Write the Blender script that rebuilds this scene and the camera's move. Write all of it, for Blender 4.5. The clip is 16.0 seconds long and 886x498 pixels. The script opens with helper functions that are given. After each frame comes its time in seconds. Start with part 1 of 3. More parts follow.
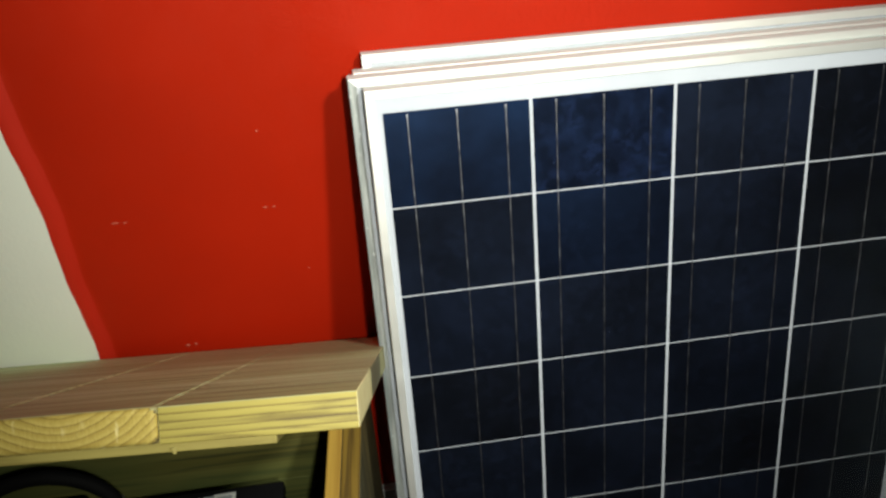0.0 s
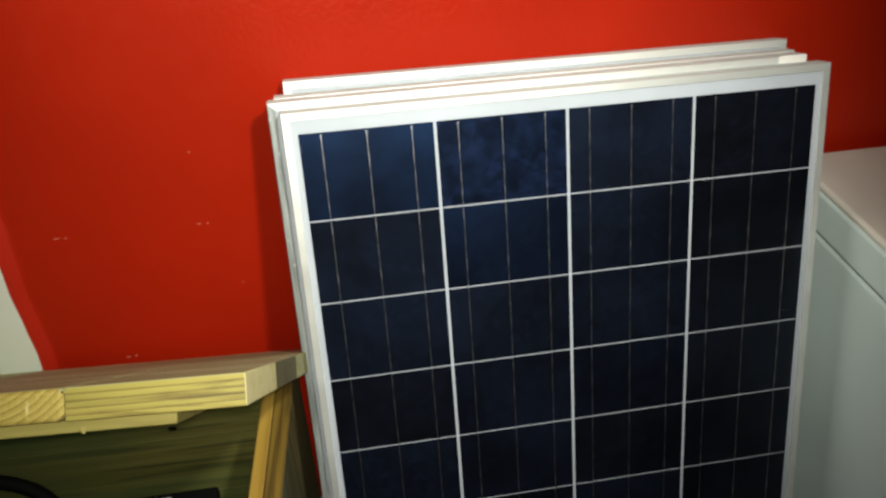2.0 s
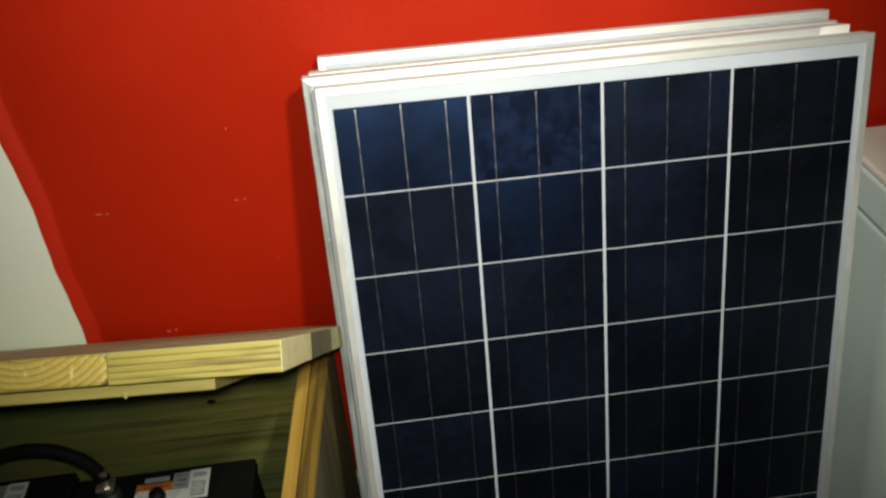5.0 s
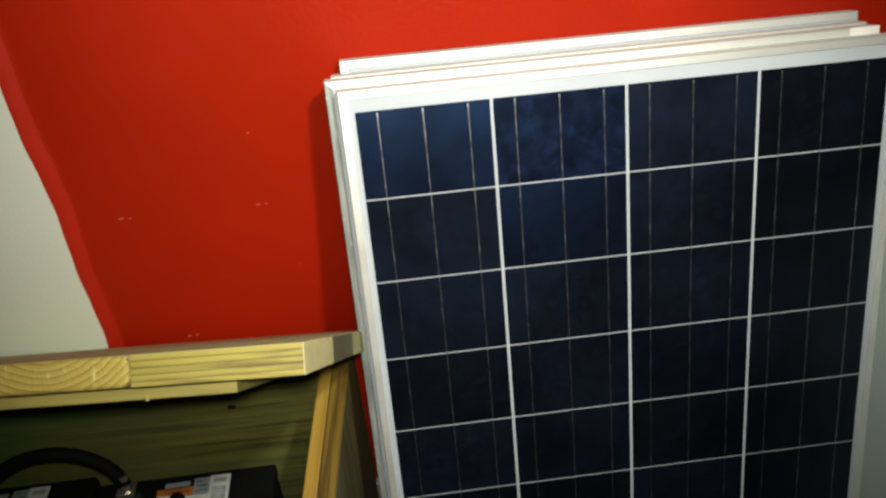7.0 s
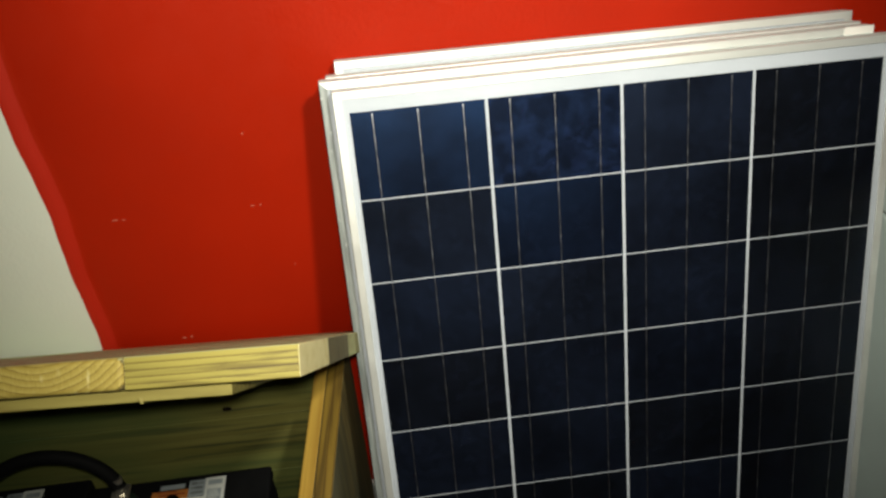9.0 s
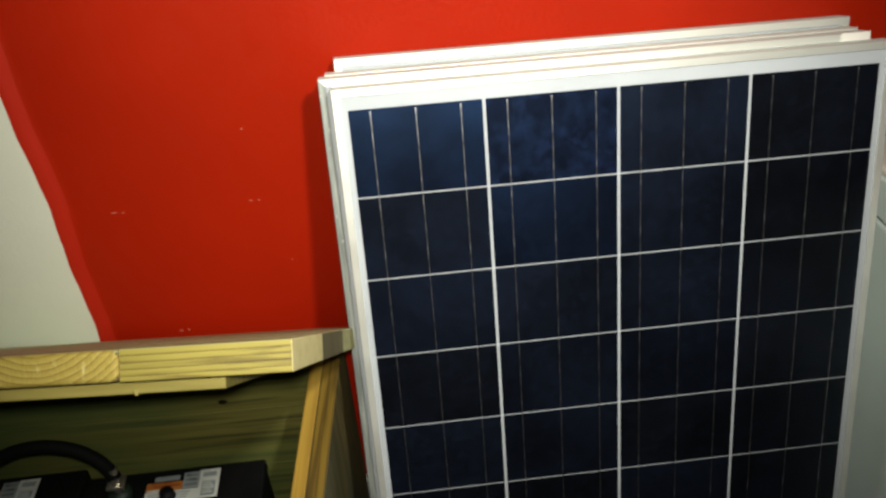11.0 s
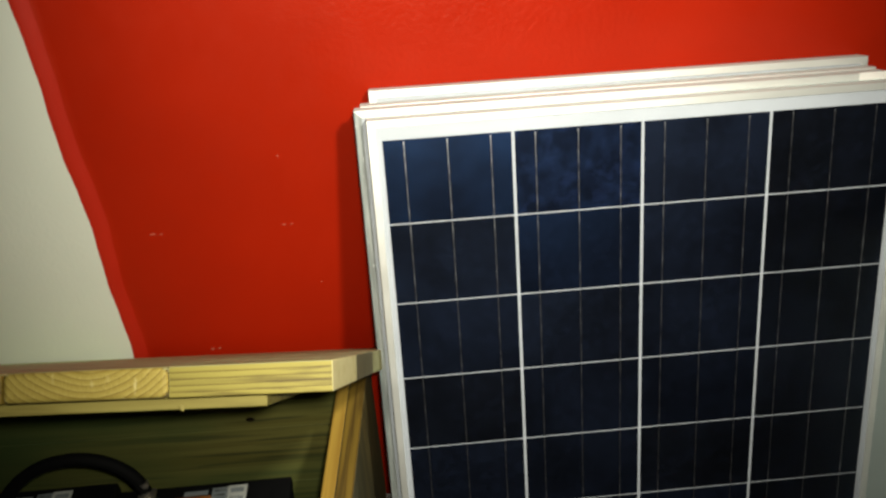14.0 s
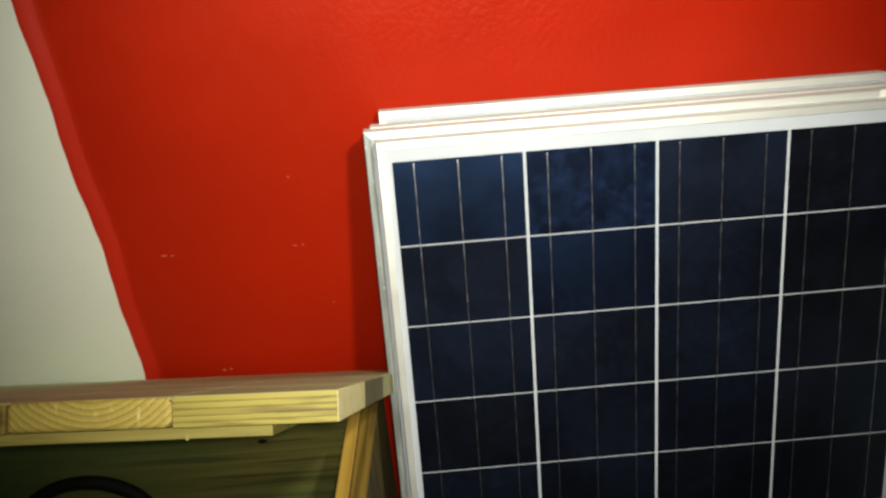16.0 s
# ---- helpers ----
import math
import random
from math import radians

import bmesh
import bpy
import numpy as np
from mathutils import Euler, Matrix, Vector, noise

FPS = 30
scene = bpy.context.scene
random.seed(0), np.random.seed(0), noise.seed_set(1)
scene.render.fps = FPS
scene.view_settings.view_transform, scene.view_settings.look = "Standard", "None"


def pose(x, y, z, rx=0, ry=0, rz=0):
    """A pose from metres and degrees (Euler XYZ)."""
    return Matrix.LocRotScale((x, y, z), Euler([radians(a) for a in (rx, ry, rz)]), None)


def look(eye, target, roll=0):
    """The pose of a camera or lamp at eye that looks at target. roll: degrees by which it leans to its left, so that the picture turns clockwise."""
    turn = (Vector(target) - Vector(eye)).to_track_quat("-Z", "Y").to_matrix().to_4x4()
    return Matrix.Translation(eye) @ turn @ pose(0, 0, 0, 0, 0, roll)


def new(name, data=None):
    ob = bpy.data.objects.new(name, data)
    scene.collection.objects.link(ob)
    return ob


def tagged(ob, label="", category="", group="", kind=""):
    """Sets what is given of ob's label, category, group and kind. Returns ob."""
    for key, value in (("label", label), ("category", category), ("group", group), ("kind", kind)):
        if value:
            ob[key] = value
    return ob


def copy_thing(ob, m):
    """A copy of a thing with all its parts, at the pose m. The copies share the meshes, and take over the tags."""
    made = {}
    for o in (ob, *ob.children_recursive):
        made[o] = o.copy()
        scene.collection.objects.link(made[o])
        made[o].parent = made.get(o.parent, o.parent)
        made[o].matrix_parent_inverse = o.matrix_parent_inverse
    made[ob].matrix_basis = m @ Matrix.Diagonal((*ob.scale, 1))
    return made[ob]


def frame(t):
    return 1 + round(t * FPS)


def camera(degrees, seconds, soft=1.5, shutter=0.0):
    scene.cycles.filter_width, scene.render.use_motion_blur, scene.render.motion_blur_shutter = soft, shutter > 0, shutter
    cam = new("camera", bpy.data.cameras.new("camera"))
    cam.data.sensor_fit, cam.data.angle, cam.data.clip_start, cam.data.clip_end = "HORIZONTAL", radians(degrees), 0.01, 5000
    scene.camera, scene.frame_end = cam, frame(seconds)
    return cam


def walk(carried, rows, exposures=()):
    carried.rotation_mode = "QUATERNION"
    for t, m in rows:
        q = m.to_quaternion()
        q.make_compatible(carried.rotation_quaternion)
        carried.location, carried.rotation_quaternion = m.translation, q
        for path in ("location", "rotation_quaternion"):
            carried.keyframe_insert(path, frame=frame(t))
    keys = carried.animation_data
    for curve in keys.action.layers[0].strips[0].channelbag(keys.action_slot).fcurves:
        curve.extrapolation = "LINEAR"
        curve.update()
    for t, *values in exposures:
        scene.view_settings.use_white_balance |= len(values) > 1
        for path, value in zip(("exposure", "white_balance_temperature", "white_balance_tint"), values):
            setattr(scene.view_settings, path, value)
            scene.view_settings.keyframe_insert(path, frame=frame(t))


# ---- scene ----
LEAN = 17.0          # backward lean of the stacked panels, degrees
TOP = 0.943          # height of the front panel's upper cell edge
RACK = pose(0, 0, TOP, -LEAN)   # panel axes: x along the wall, y into it, z up the glass

cam = camera(58.95, 16.0, 2.6)
PATH = [
    (0, -0.0255, -0.8020, 0.1624, -7.31, -21.66, 4.41),
    (0.5, -0.0261, -0.8279, 0.1684, -3.07, -20.92, 4.24),
    (1, -0.0104, -0.8586, 0.1608, -1.16, -19.42, 1.92),
    (1.5, 0.0185, -0.8595, 0.1667, -6.34, -20.80, 3.13),
    (2, 0.0432, -0.8913, 0.1552, -8.64, -19.14, 4.05),
    (2.5, 0.0424, -0.9006, 0.1468, -8.78, -19.69, 4.73),
    (3, 0.0487, -0.9053, 0.1404, -8.38, -19.88, 5.12),
    (3.5, 0.0459, -0.8957, 0.1417, -7.97, -20.44, 4.42),
    (3.7, 0.0450, -0.8946, 0.1503, -6.90, -21.21, 4.33),
    (6, 0.0426, -0.9007, 0.1381, -5.94, -19.26, 4.79),
    (6.5, 0.0385, -0.8950, 0.1373, -5.60, -19.24, 4.56),
    (7, 0.0388, -0.8923, 0.1376, -4.89, -19.32, 5.19),
    (7.5, 0.0392, -0.8936, 0.1384, -5.33, -19.02, 5.31),
    (8, 0.0392, -0.8917, 0.1379, -5.44, -19.07, 5.14),
    (8.5, 0.0396, -0.8891, 0.1371, -5.58, -19.46, 5.04),
    (9, 0.0383, -0.8901, 0.1370, -5.30, -19.32, 5.24),
    (11.3, 0.0447, -0.9002, 0.1427, -4.61, -19.54, 4.05),
    (11.5, 0.0446, -0.9072, 0.1472, -3.95, -19.29, 3.95),
    (12, 0.0412, -0.9166, 0.1542, -3.09, -18.55, 3.91),
    (12.5, 0.0410, -0.9161, 0.1510, -2.88, -18.94, 4.04),
    (13, 0.0332, -0.9174, 0.1580, -2.64, -18.06, 3.38),
    (13.5, 0.0268, -0.9207, 0.1551, -2.67, -18.34, 2.85),
    (14, 0.0259, -0.9250, 0.1575, -3.64, -17.87, 3.79),
    (14.5, 0.0337, -0.9272, 0.1579, -3.86, -17.76, 4.42),
    (15, 0.0366, -0.9201, 0.1639, -2.98, -16.99, 4.45),
    (15.5, 0.0370, -0.9130, 0.1635, -2.51, -16.68, 4.16),
    (16, 0.0368, -0.9091, 0.1647, -2.38, -16.91, 4.37),
]
walk(cam, [(t, RACK @ pose(x, y, z, 90 + p, r, w)) for t, x, y, z, w, p, r in PATH], [
    (0, 0.02, 6200, 10), (0.6, 0.1, 6300, 10), (1.1, 0.1, 6300, 10), (1.5, -0.03, 6200, 10), (2, -0.12, 6250, 10), (3.5, -0.14, 6300, 10), (7, -0.1, 6450, 10),
    (12, -0.04, 6550, 10), (14, -0.03, 6600, 10), (16, -0.04, 6550, 10)])

# ---- light: the torch held beside the camera in a dark room ----
world = bpy.data.worlds.new("dark_room")
world.use_nodes = True
world.node_tree.nodes["Background"].inputs[0].default_value = (0.9, 0.95, 1.0, 1)
world.node_tree.nodes["Background"].inputs[1].default_value = 0.028
scene.world = world
LIGHT = (1.0, 0.98, 0.83)


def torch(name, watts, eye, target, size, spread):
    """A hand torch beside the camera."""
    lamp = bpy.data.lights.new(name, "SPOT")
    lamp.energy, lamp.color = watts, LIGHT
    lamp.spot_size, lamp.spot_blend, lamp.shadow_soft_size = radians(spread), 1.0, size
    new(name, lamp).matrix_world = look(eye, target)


torch("phone_torch", 33.5, (0.048, -0.818, 1.372), (0.15, 0.10, 0.85), 0.014, 97)
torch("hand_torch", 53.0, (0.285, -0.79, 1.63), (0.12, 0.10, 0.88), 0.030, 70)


# ---- materials ----
WALL = 0.121
CORNER = -0.424


def material(name, colour=(0.8, 0.8, 0.8), rough=0.5, metal=0.0, **more):
    m = bpy.data.materials.new(name)
    m.use_nodes = True
    b = m.node_tree.nodes["Principled BSDF"]
    b.inputs["Base Color"].default_value = (*colour, 1)
    b.inputs["Roughness"].default_value = rough
    b.inputs["Metallic"].default_value = metal
    for key, value in more.items():
        b.inputs[key.replace("_", " ")].default_value = value
    return m, m.node_tree.nodes, m.node_tree.links, b


def noise_at(nodes, links, scale, stretch=(1, 1, 1), detail=4.0, turn=(0, 0, 0), coords="Object"):
    tc, mp, nz = (nodes.new("ShaderNode" + k) for k in ("TexCoord", "Mapping", "TexNoise"))
    mp.inputs["Scale"].default_value = stretch
    mp.inputs["Rotation"].default_value = turn
    nz.inputs["Scale"].default_value, nz.inputs["Detail"].default_value = scale, detail
    links.new(tc.outputs[coords], mp.inputs[0])
    links.new(mp.outputs[0], nz.inputs["Vector"])
    return nz


def ramp(nodes, links, source, stops):
    r = nodes.new("ShaderNodeValToRGB")
    while len(r.color_ramp.elements) < len(stops):
        r.color_ramp.elements.new(0.5)
    for e, (at, c) in zip(r.color_ramp.elements, stops):
        e.position, e.color = at, (*c, 1)
    links.new(source, r.inputs[0])
    return r


def mix(nodes, links, a, b, fac, how="MIX"):
    m = nodes.new("ShaderNodeMix")
    m.data_type, m.blend_type = "RGBA", how
    for socket, value in ((m.inputs[0], fac), (m.inputs[6], a), (m.inputs[7], b)):
        if isinstance(value, (int, float)):
            socket.default_value = value
        elif isinstance(value, tuple):
            socket.default_value = (*value, 1)
        else:
            links.new(value, socket)
    return m.outputs[2]


def bump(nodes, links, b, height, strength, distance):
    bp = nodes.new("ShaderNodeBump")
    bp.inputs["Strength"].default_value, bp.inputs["Distance"].default_value = strength, distance
    links.new(height, bp.inputs["Height"])
    links.new(bp.outputs[0], b.inputs["Normal"])


def rough_from(nodes, links, b, source, low, high):
    mr = nodes.new("ShaderNodeMapRange")
    mr.inputs["To Min"].default_value, mr.inputs["To Max"].default_value = low, high
    links.new(source, mr.inputs[0])
    links.new(mr.outputs[0], b.inputs["Roughness"])


def paint(name, base, dark, rough, relief, fine=260.0, thick=None, shine=0.27, tint=(1, 1, 1)):
    m, n, l, b = material(name, base, rough)
    b.inputs["Specular IOR Level"].default_value = shine
    b.inputs["Specular Tint"].default_value = (*tint, 1)
    big = noise_at(n, l, 3.0, detail=3)
    small = noise_at(n, l, fine, (1, 1, 0.8), detail=3)
    c = ramp(n, l, big.outputs[0], [(0.35, dark), (0.68, base)])
    l.new(c.outputs[0], b.inputs["Base Color"])
    both = n.new("ShaderNodeMath")
    both.operation = "MULTIPLY_ADD"
    both.inputs[1].default_value = 0.3
    wide = noise_at(n, l, 38.0, (1, 1, 0.85), detail=4)
    l.new(wide.outputs[0], both.inputs[0])
    l.new(small.outputs[0], both.inputs[2])
    patch = ramp(n, l, noise_at(n, l, 6.0, detail=3).outputs[0], [(0.44, (0.12, 0.12, 0.12)), (0.66, (1, 1, 1))])
    if thick:       # where the roller left a heavier stipple
        tc, far, near = (n.new("ShaderNode" + k) for k in ("TexCoord", "VectorMath", "MapRange"))
        far.operation = "DISTANCE"
        far.inputs[1].default_value = thick
        near.inputs["From Min"].default_value, near.inputs["From Max"].default_value = 0.30, 0.06
        l.new(tc.outputs["Object"], far.inputs[0])
        l.new(far.outputs["Value"], near.inputs[0])
        patch = ramp(n, l, near.outputs[0], [(0.0, (0.14, 0.14, 0.14)), (1.0, (1.3, 1.3, 1.3))])
    uneven = n.new("ShaderNodeMath")
    uneven.operation = "MULTIPLY"
    l.new(both.outputs[0], uneven.inputs[0])
    l.new(patch.outputs[0], uneven.inputs[1])
    bump(n, l, b, uneven.outputs[0], relief, 0.0012)
    rough_from(n, l, b, wide.outputs[0], rough - 0.06, rough + 0.1)
    return m


RED = paint("red_wall_paint", (0.41, 0.0140, 0.0018), (0.345, 0.0110, 0.0014), 0.40, 0.8, 150.0, (0.16, WALL, 1.07), 0.42, (1.0, 0.62, 0.46))
# slightly lighter red for the strip along the wavy edge
RED_EDGE = paint("edge_red_paint", (0.48, 0.019, 0.005), (0.42, 0.015, 0.004), 0.5, 0.3)
WHITE = paint("off_white_wall_paint", (0.79, 0.82, 0.72), (0.73, 0.76, 0.66), 0.6, 0.3, 180.0)
CHIP = paint("bare_plaster", (0.52, 0.14, 0.085), (0.46, 0.08, 0.045), 0.8, 0.3)
CEILING = paint("ceiling_paint", (0.6, 0.6, 0.57), (0.52, 0.52, 0.5), 0.8, 0.3)


def concrete():
    m, n, l, b = material("concrete_floor", (0.2, 0.19, 0.18), 0.8)
    c = ramp(n, l, noise_at(n, l, 5.0, detail=8).outputs[0], [(0.3, (0.12, 0.115, 0.11)), (0.7, (0.25, 0.24, 0.23))])
    l.new(c.outputs[0], b.inputs["Base Color"])
    bump(n, l, b, noise_at(n, l, 90.0, detail=6).outputs[0], 0.4, 0.002)
    return m


FLOOR = concrete()
# dark brown for unseen walls, so they send little light back
DIM = paint("dark_unseen_wall", (0.09, 0.075, 0.06), (0.07, 0.055, 0.045), 0.7, 0.3)


def wood(name, pale, dark, knot, along="X", rough=0.62, scale=1.0, green=None, fleck=0.5, lines=None):
    """Sawn timber with its grain along one axis."""
    m, n, l, b = material(name, pale, rough)
    axis = "XYZ".index(along)
    stretch = [1.0, 1.0, 1.0]
    stretch[axis] = 0.045
    streak = noise_at(n, l, 120.0 * scale, tuple(stretch), detail=5)
    streak.inputs["Distortion"].default_value = 0.6
    band = noise_at(n, l, 17.0 * scale, tuple(stretch), detail=3)
    blotch = noise_at(n, l, 5.0 * scale, tuple(0.35 if k == axis else 1.0 for k in range(3)), detail=4)
    c1 = ramp(n, l, streak.outputs[0], [(0.36, dark), (0.5, pale), (0.7, tuple(min(1, v * 1.12) for v in pale))])
    c2 = ramp(n, l, band.outputs[0], [(0.42, knot), (0.56, (1, 1, 1))])
    c = mix(n, l, c1.outputs[0], c2.outputs[0], fleck, "MULTIPLY")
    if lines:
        across, often, strength = lines
        tc, mp, wv = (n.new("ShaderNode" + k) for k in ("TexCoord", "Mapping", "TexWave"))
        mp.inputs["Scale"].default_value = tuple(0.12 if k == axis else 1.0 for k in range(3))
        wv.bands_direction, wv.wave_profile = across, "SAW"
        wv.inputs["Scale"].default_value, wv.inputs["Distortion"].default_value = often, 3.2
        wv.inputs["Detail"].default_value, wv.inputs["Detail Scale"].default_value = 1.0, 0.5
        l.new(tc.outputs["Object"], mp.inputs[0])
        l.new(mp.outputs[0], wv.inputs[0])
        c3 = ramp(n, l, wv.outputs[0], [(0.0, (0.36, 0.28, 0.15)), (0.13, (0.60, 0.54, 0.40)), (0.32, (0.95, 0.94, 0.90)), (1.0, (1, 1, 1))])
        c = mix(n, l, c, c3.outputs[0], strength, "MULTIPLY")
    if green:
        g = ramp(n, l, blotch.outputs[0], [(0.40, (0, 0, 0)), (0.62, (1, 1, 1))])
        c = mix(n, l, c, green, g.outputs[0])
    l.new(c, b.inputs["Base Color"])
    bump(n, l, b, streak.outputs[0], 0.35, 0.0012)
    return m


DECK = wood("treated_deck_board", (0.30, 0.25, 0.047), (0.165, 0.125, 0.021), (0.66, 0.60, 0.36), "X", 0.6, 1.5, fleck=0.3, lines=("Z", 60.0, 1.0))
DECK_BROWN = wood("browned_deck_board", (0.215, 0.140, 0.017), (0.12, 0.073, 0.009), (0.6, 0.52, 0.34), "X", 0.65)
# depthwise grain, darkened so the grooves beside this board look shaded
DECK_GROOVE = wood("groove_shaded_deck_board", (0.15, 0.115, 0.035), (0.09, 0.065, 0.018), (0.6, 0.52, 0.34), "Y", 0.8)
# weathered tone, with extra green to offset red light bounced off the wall
WEATHERED = wood("weathered_board_top", (0.51, 0.58, 0.31), (0.30, 0.30, 0.14), (0.72, 0.64, 0.48), "X", 0.75, 0.8, (0.33, 0.30, 0.14), 0.75, lines=("Y", 14.0, 0.6))
SHEATH = wood("plywood_edge", (0.39, 0.33, 0.09), (0.27, 0.215, 0.05), (0.82, 0.76, 0.56), "X", 0.65)
INNER = wood("green_treated_plywood", (0.225, 0.205, 0.05), (0.10, 0.10, 0.03), (0.42, 0.42, 0.26), "X", 0.7, 0.75, (0.09, 0.135, 0.036), 0.8, lines=("Z", 7.0, 0.35))
SIDE_EDGE = wood("sawn_plywood_edge", (0.52, 0.33, 0.055), (0.40, 0.235, 0.036), (0.75, 0.62, 0.45), "Y", 0.6)
CLAD_EDGE = wood("brown_board_edge", (0.25, 0.158, 0.020), (0.12, 0.072, 0.009), (0.6, 0.5, 0.32), "Y", 0.65, 0.6, lines=("X", 30.0, 0.7))
SIDE_FACE = wood("grey_brown_plywood_face", (0.25, 0.185, 0.055), (0.10, 0.075, 0.025), (0.5, 0.45, 0.32), "Z", 0.7, 0.8, (0.085, 0.085, 0.045), 0.5, lines=("Y", 16.0, 0.3))


def end_grain():
    """Growth rings round a heart that lies above the board, cut by saw marks."""
    m, n, l, b = material("deck_board_end_grain", (0.5, 0.38, 0.14), 0.7)
    tc, mp, wv = (n.new("ShaderNode" + k) for k in ("TexCoord", "Mapping", "TexWave"))
    mp.inputs["Location"].default_value = (0.1705, 0, -0.052)
    wv.wave_type, wv.rings_direction, wv.wave_profile = "RINGS", "Y", "SAW"
    wv.inputs["Scale"].default_value, wv.inputs["Distortion"].default_value = 58.0, 4.5
    wv.inputs["Detail"].default_value, wv.inputs["Detail Scale"].default_value = 3.0, 0.35
    l.new(tc.outputs["Object"], mp.inputs[0])
    l.new(mp.outputs[0], wv.inputs[0])
    c1 = ramp(n, l, wv.outputs[0], [(0.0, (0.20, 0.135, 0.022)), (0.25, (0.34, 0.25, 0.044)), (1.0, (0.45, 0.35, 0.080))])
    fuzz = noise_at(n, l, 420.0, (1, 1, 0.5), detail=3)
    c2 = ramp(n, l, fuzz.outputs[0], [(0.35, (0.72, 0.66, 0.5)), (0.6, (1, 1, 1))])
    c = mix(n, l, c1.outputs[0], c2.outputs[0], 0.3, "MULTIPLY")
    rays = noise_at(n, l, 150.0, (1, 1, 0.28), detail=4, turn=(0, 0.5, 0))
    pale = ramp(n, l, rays.outputs[0], [(0.61, (0, 0, 0)), (0.70, (0.8, 0.8, 0.8))])
    l.new(mix(n, l, c, (0.66, 0.56, 0.24), pale.outputs[0]), b.inputs["Base Color"])
    bump(n, l, b, fuzz.outputs[0], 0.6, 0.001)
    return m


END = end_grain()


def cream_end():
    m, n, l, b = material("pale_sawn_board_end", (0.5, 0.42, 0.26), 0.7)
    nz = noise_at(n, l, 90.0, (1, 0.5, 1), detail=5)
    c = ramp(n, l, nz.outputs[0], [(0.26, (0.54, 0.45, 0.20)), (0.42, (0.66, 0.585, 0.28)), (0.75, (0.73, 0.66, 0.35))])
    l.new(c.outputs[0], b.inputs["Base Color"])
    return m


CREAM = cream_end()
GREY_END = wood("grey_board_end", (0.145, 0.125, 0.055), (0.085, 0.072, 0.034), (0.6, 0.55, 0.5), "Z", 0.75)


def aluminium():
    """Satin anodised extrusion: half sheen, half scatter, with fine drawing lines."""
    m, n, l, b = material("anodised_aluminium", (0.80, 0.80, 0.77), 0.45, 0.60, Specular_IOR_Level=0.3)
    nz = noise_at(n, l, 14.0, (0.35, 1, 1), detail=5)
    fine = noise_at(n, l, 420.0, (0.05, 1, 1), detail=3)
    c = ramp(n, l, nz.outputs[0], [(0.3, (0.70, 0.70, 0.665)), (0.62, (0.81, 0.815, 0.785))])
    l.new(c.outputs[0], b.inputs["Base Color"])
    rough_from(n, l, b, nz.outputs[0], 0.38, 0.56)
    bump(n, l, b, fine.outputs[0], 0.12, 0.0004)
    return m


ALU = aluminium()


def scuffed():
    """Bare, scratched aluminium with bright flecks."""
    m, n, l, b = material("scuffed_aluminium", (0.5, 0.52, 0.52), 0.55, 0.2)
    nz = noise_at(n, l, 210.0, (1, 1, 0.06), detail=5)
    fleck = noise_at(n, l, 190.0, (1, 1, 0.5), detail=3)
    c = ramp(n, l, nz.outputs[0], [(0.34, (0.17, 0.185, 0.18)), (0.52, (0.27, 0.29, 0.28)), (0.72, (0.40, 0.425, 0.41))])
    spots = ramp(n, l, fleck.outputs[0], [(0.66, (0, 0, 0)), (0.74, (1, 1, 1))])
    l.new(mix(n, l, c.outputs[0], (0.85, 0.87, 0.86), spots.outputs[0]), b.inputs["Base Color"])
    bump(n, l, b, nz.outputs[0], 0.25, 0.0005)
    return m


SCUFFED = scuffed()


def bounce_offset():
    """Upper faces of the frames: a green-blue base colour offsets the wall's red bounce."""
    m, n, l, b = material("bounce_offset_aluminium", (0.60, 0.68, 0.62), 0.85, Specular_IOR_Level=0.1)
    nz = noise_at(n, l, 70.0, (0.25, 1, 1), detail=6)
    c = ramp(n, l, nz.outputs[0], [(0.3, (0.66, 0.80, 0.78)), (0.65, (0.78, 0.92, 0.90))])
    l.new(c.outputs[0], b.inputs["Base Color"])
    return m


BOUNCE_OFFSET = bounce_offset()


def backsheet():
    m, n, l, b = material("white_backsheet", (0.46, 0.49, 0.49), 0.6)
    c = ramp(n, l, noise_at(n, l, 9.0, detail=4).outputs[0], [(0.3, (0.455, 0.465, 0.515)), (0.7, (0.525, 0.535, 0.585))])
    l.new(c.outputs[0], b.inputs["Base Color"])
    return m


BACKSHEET = backsheet()


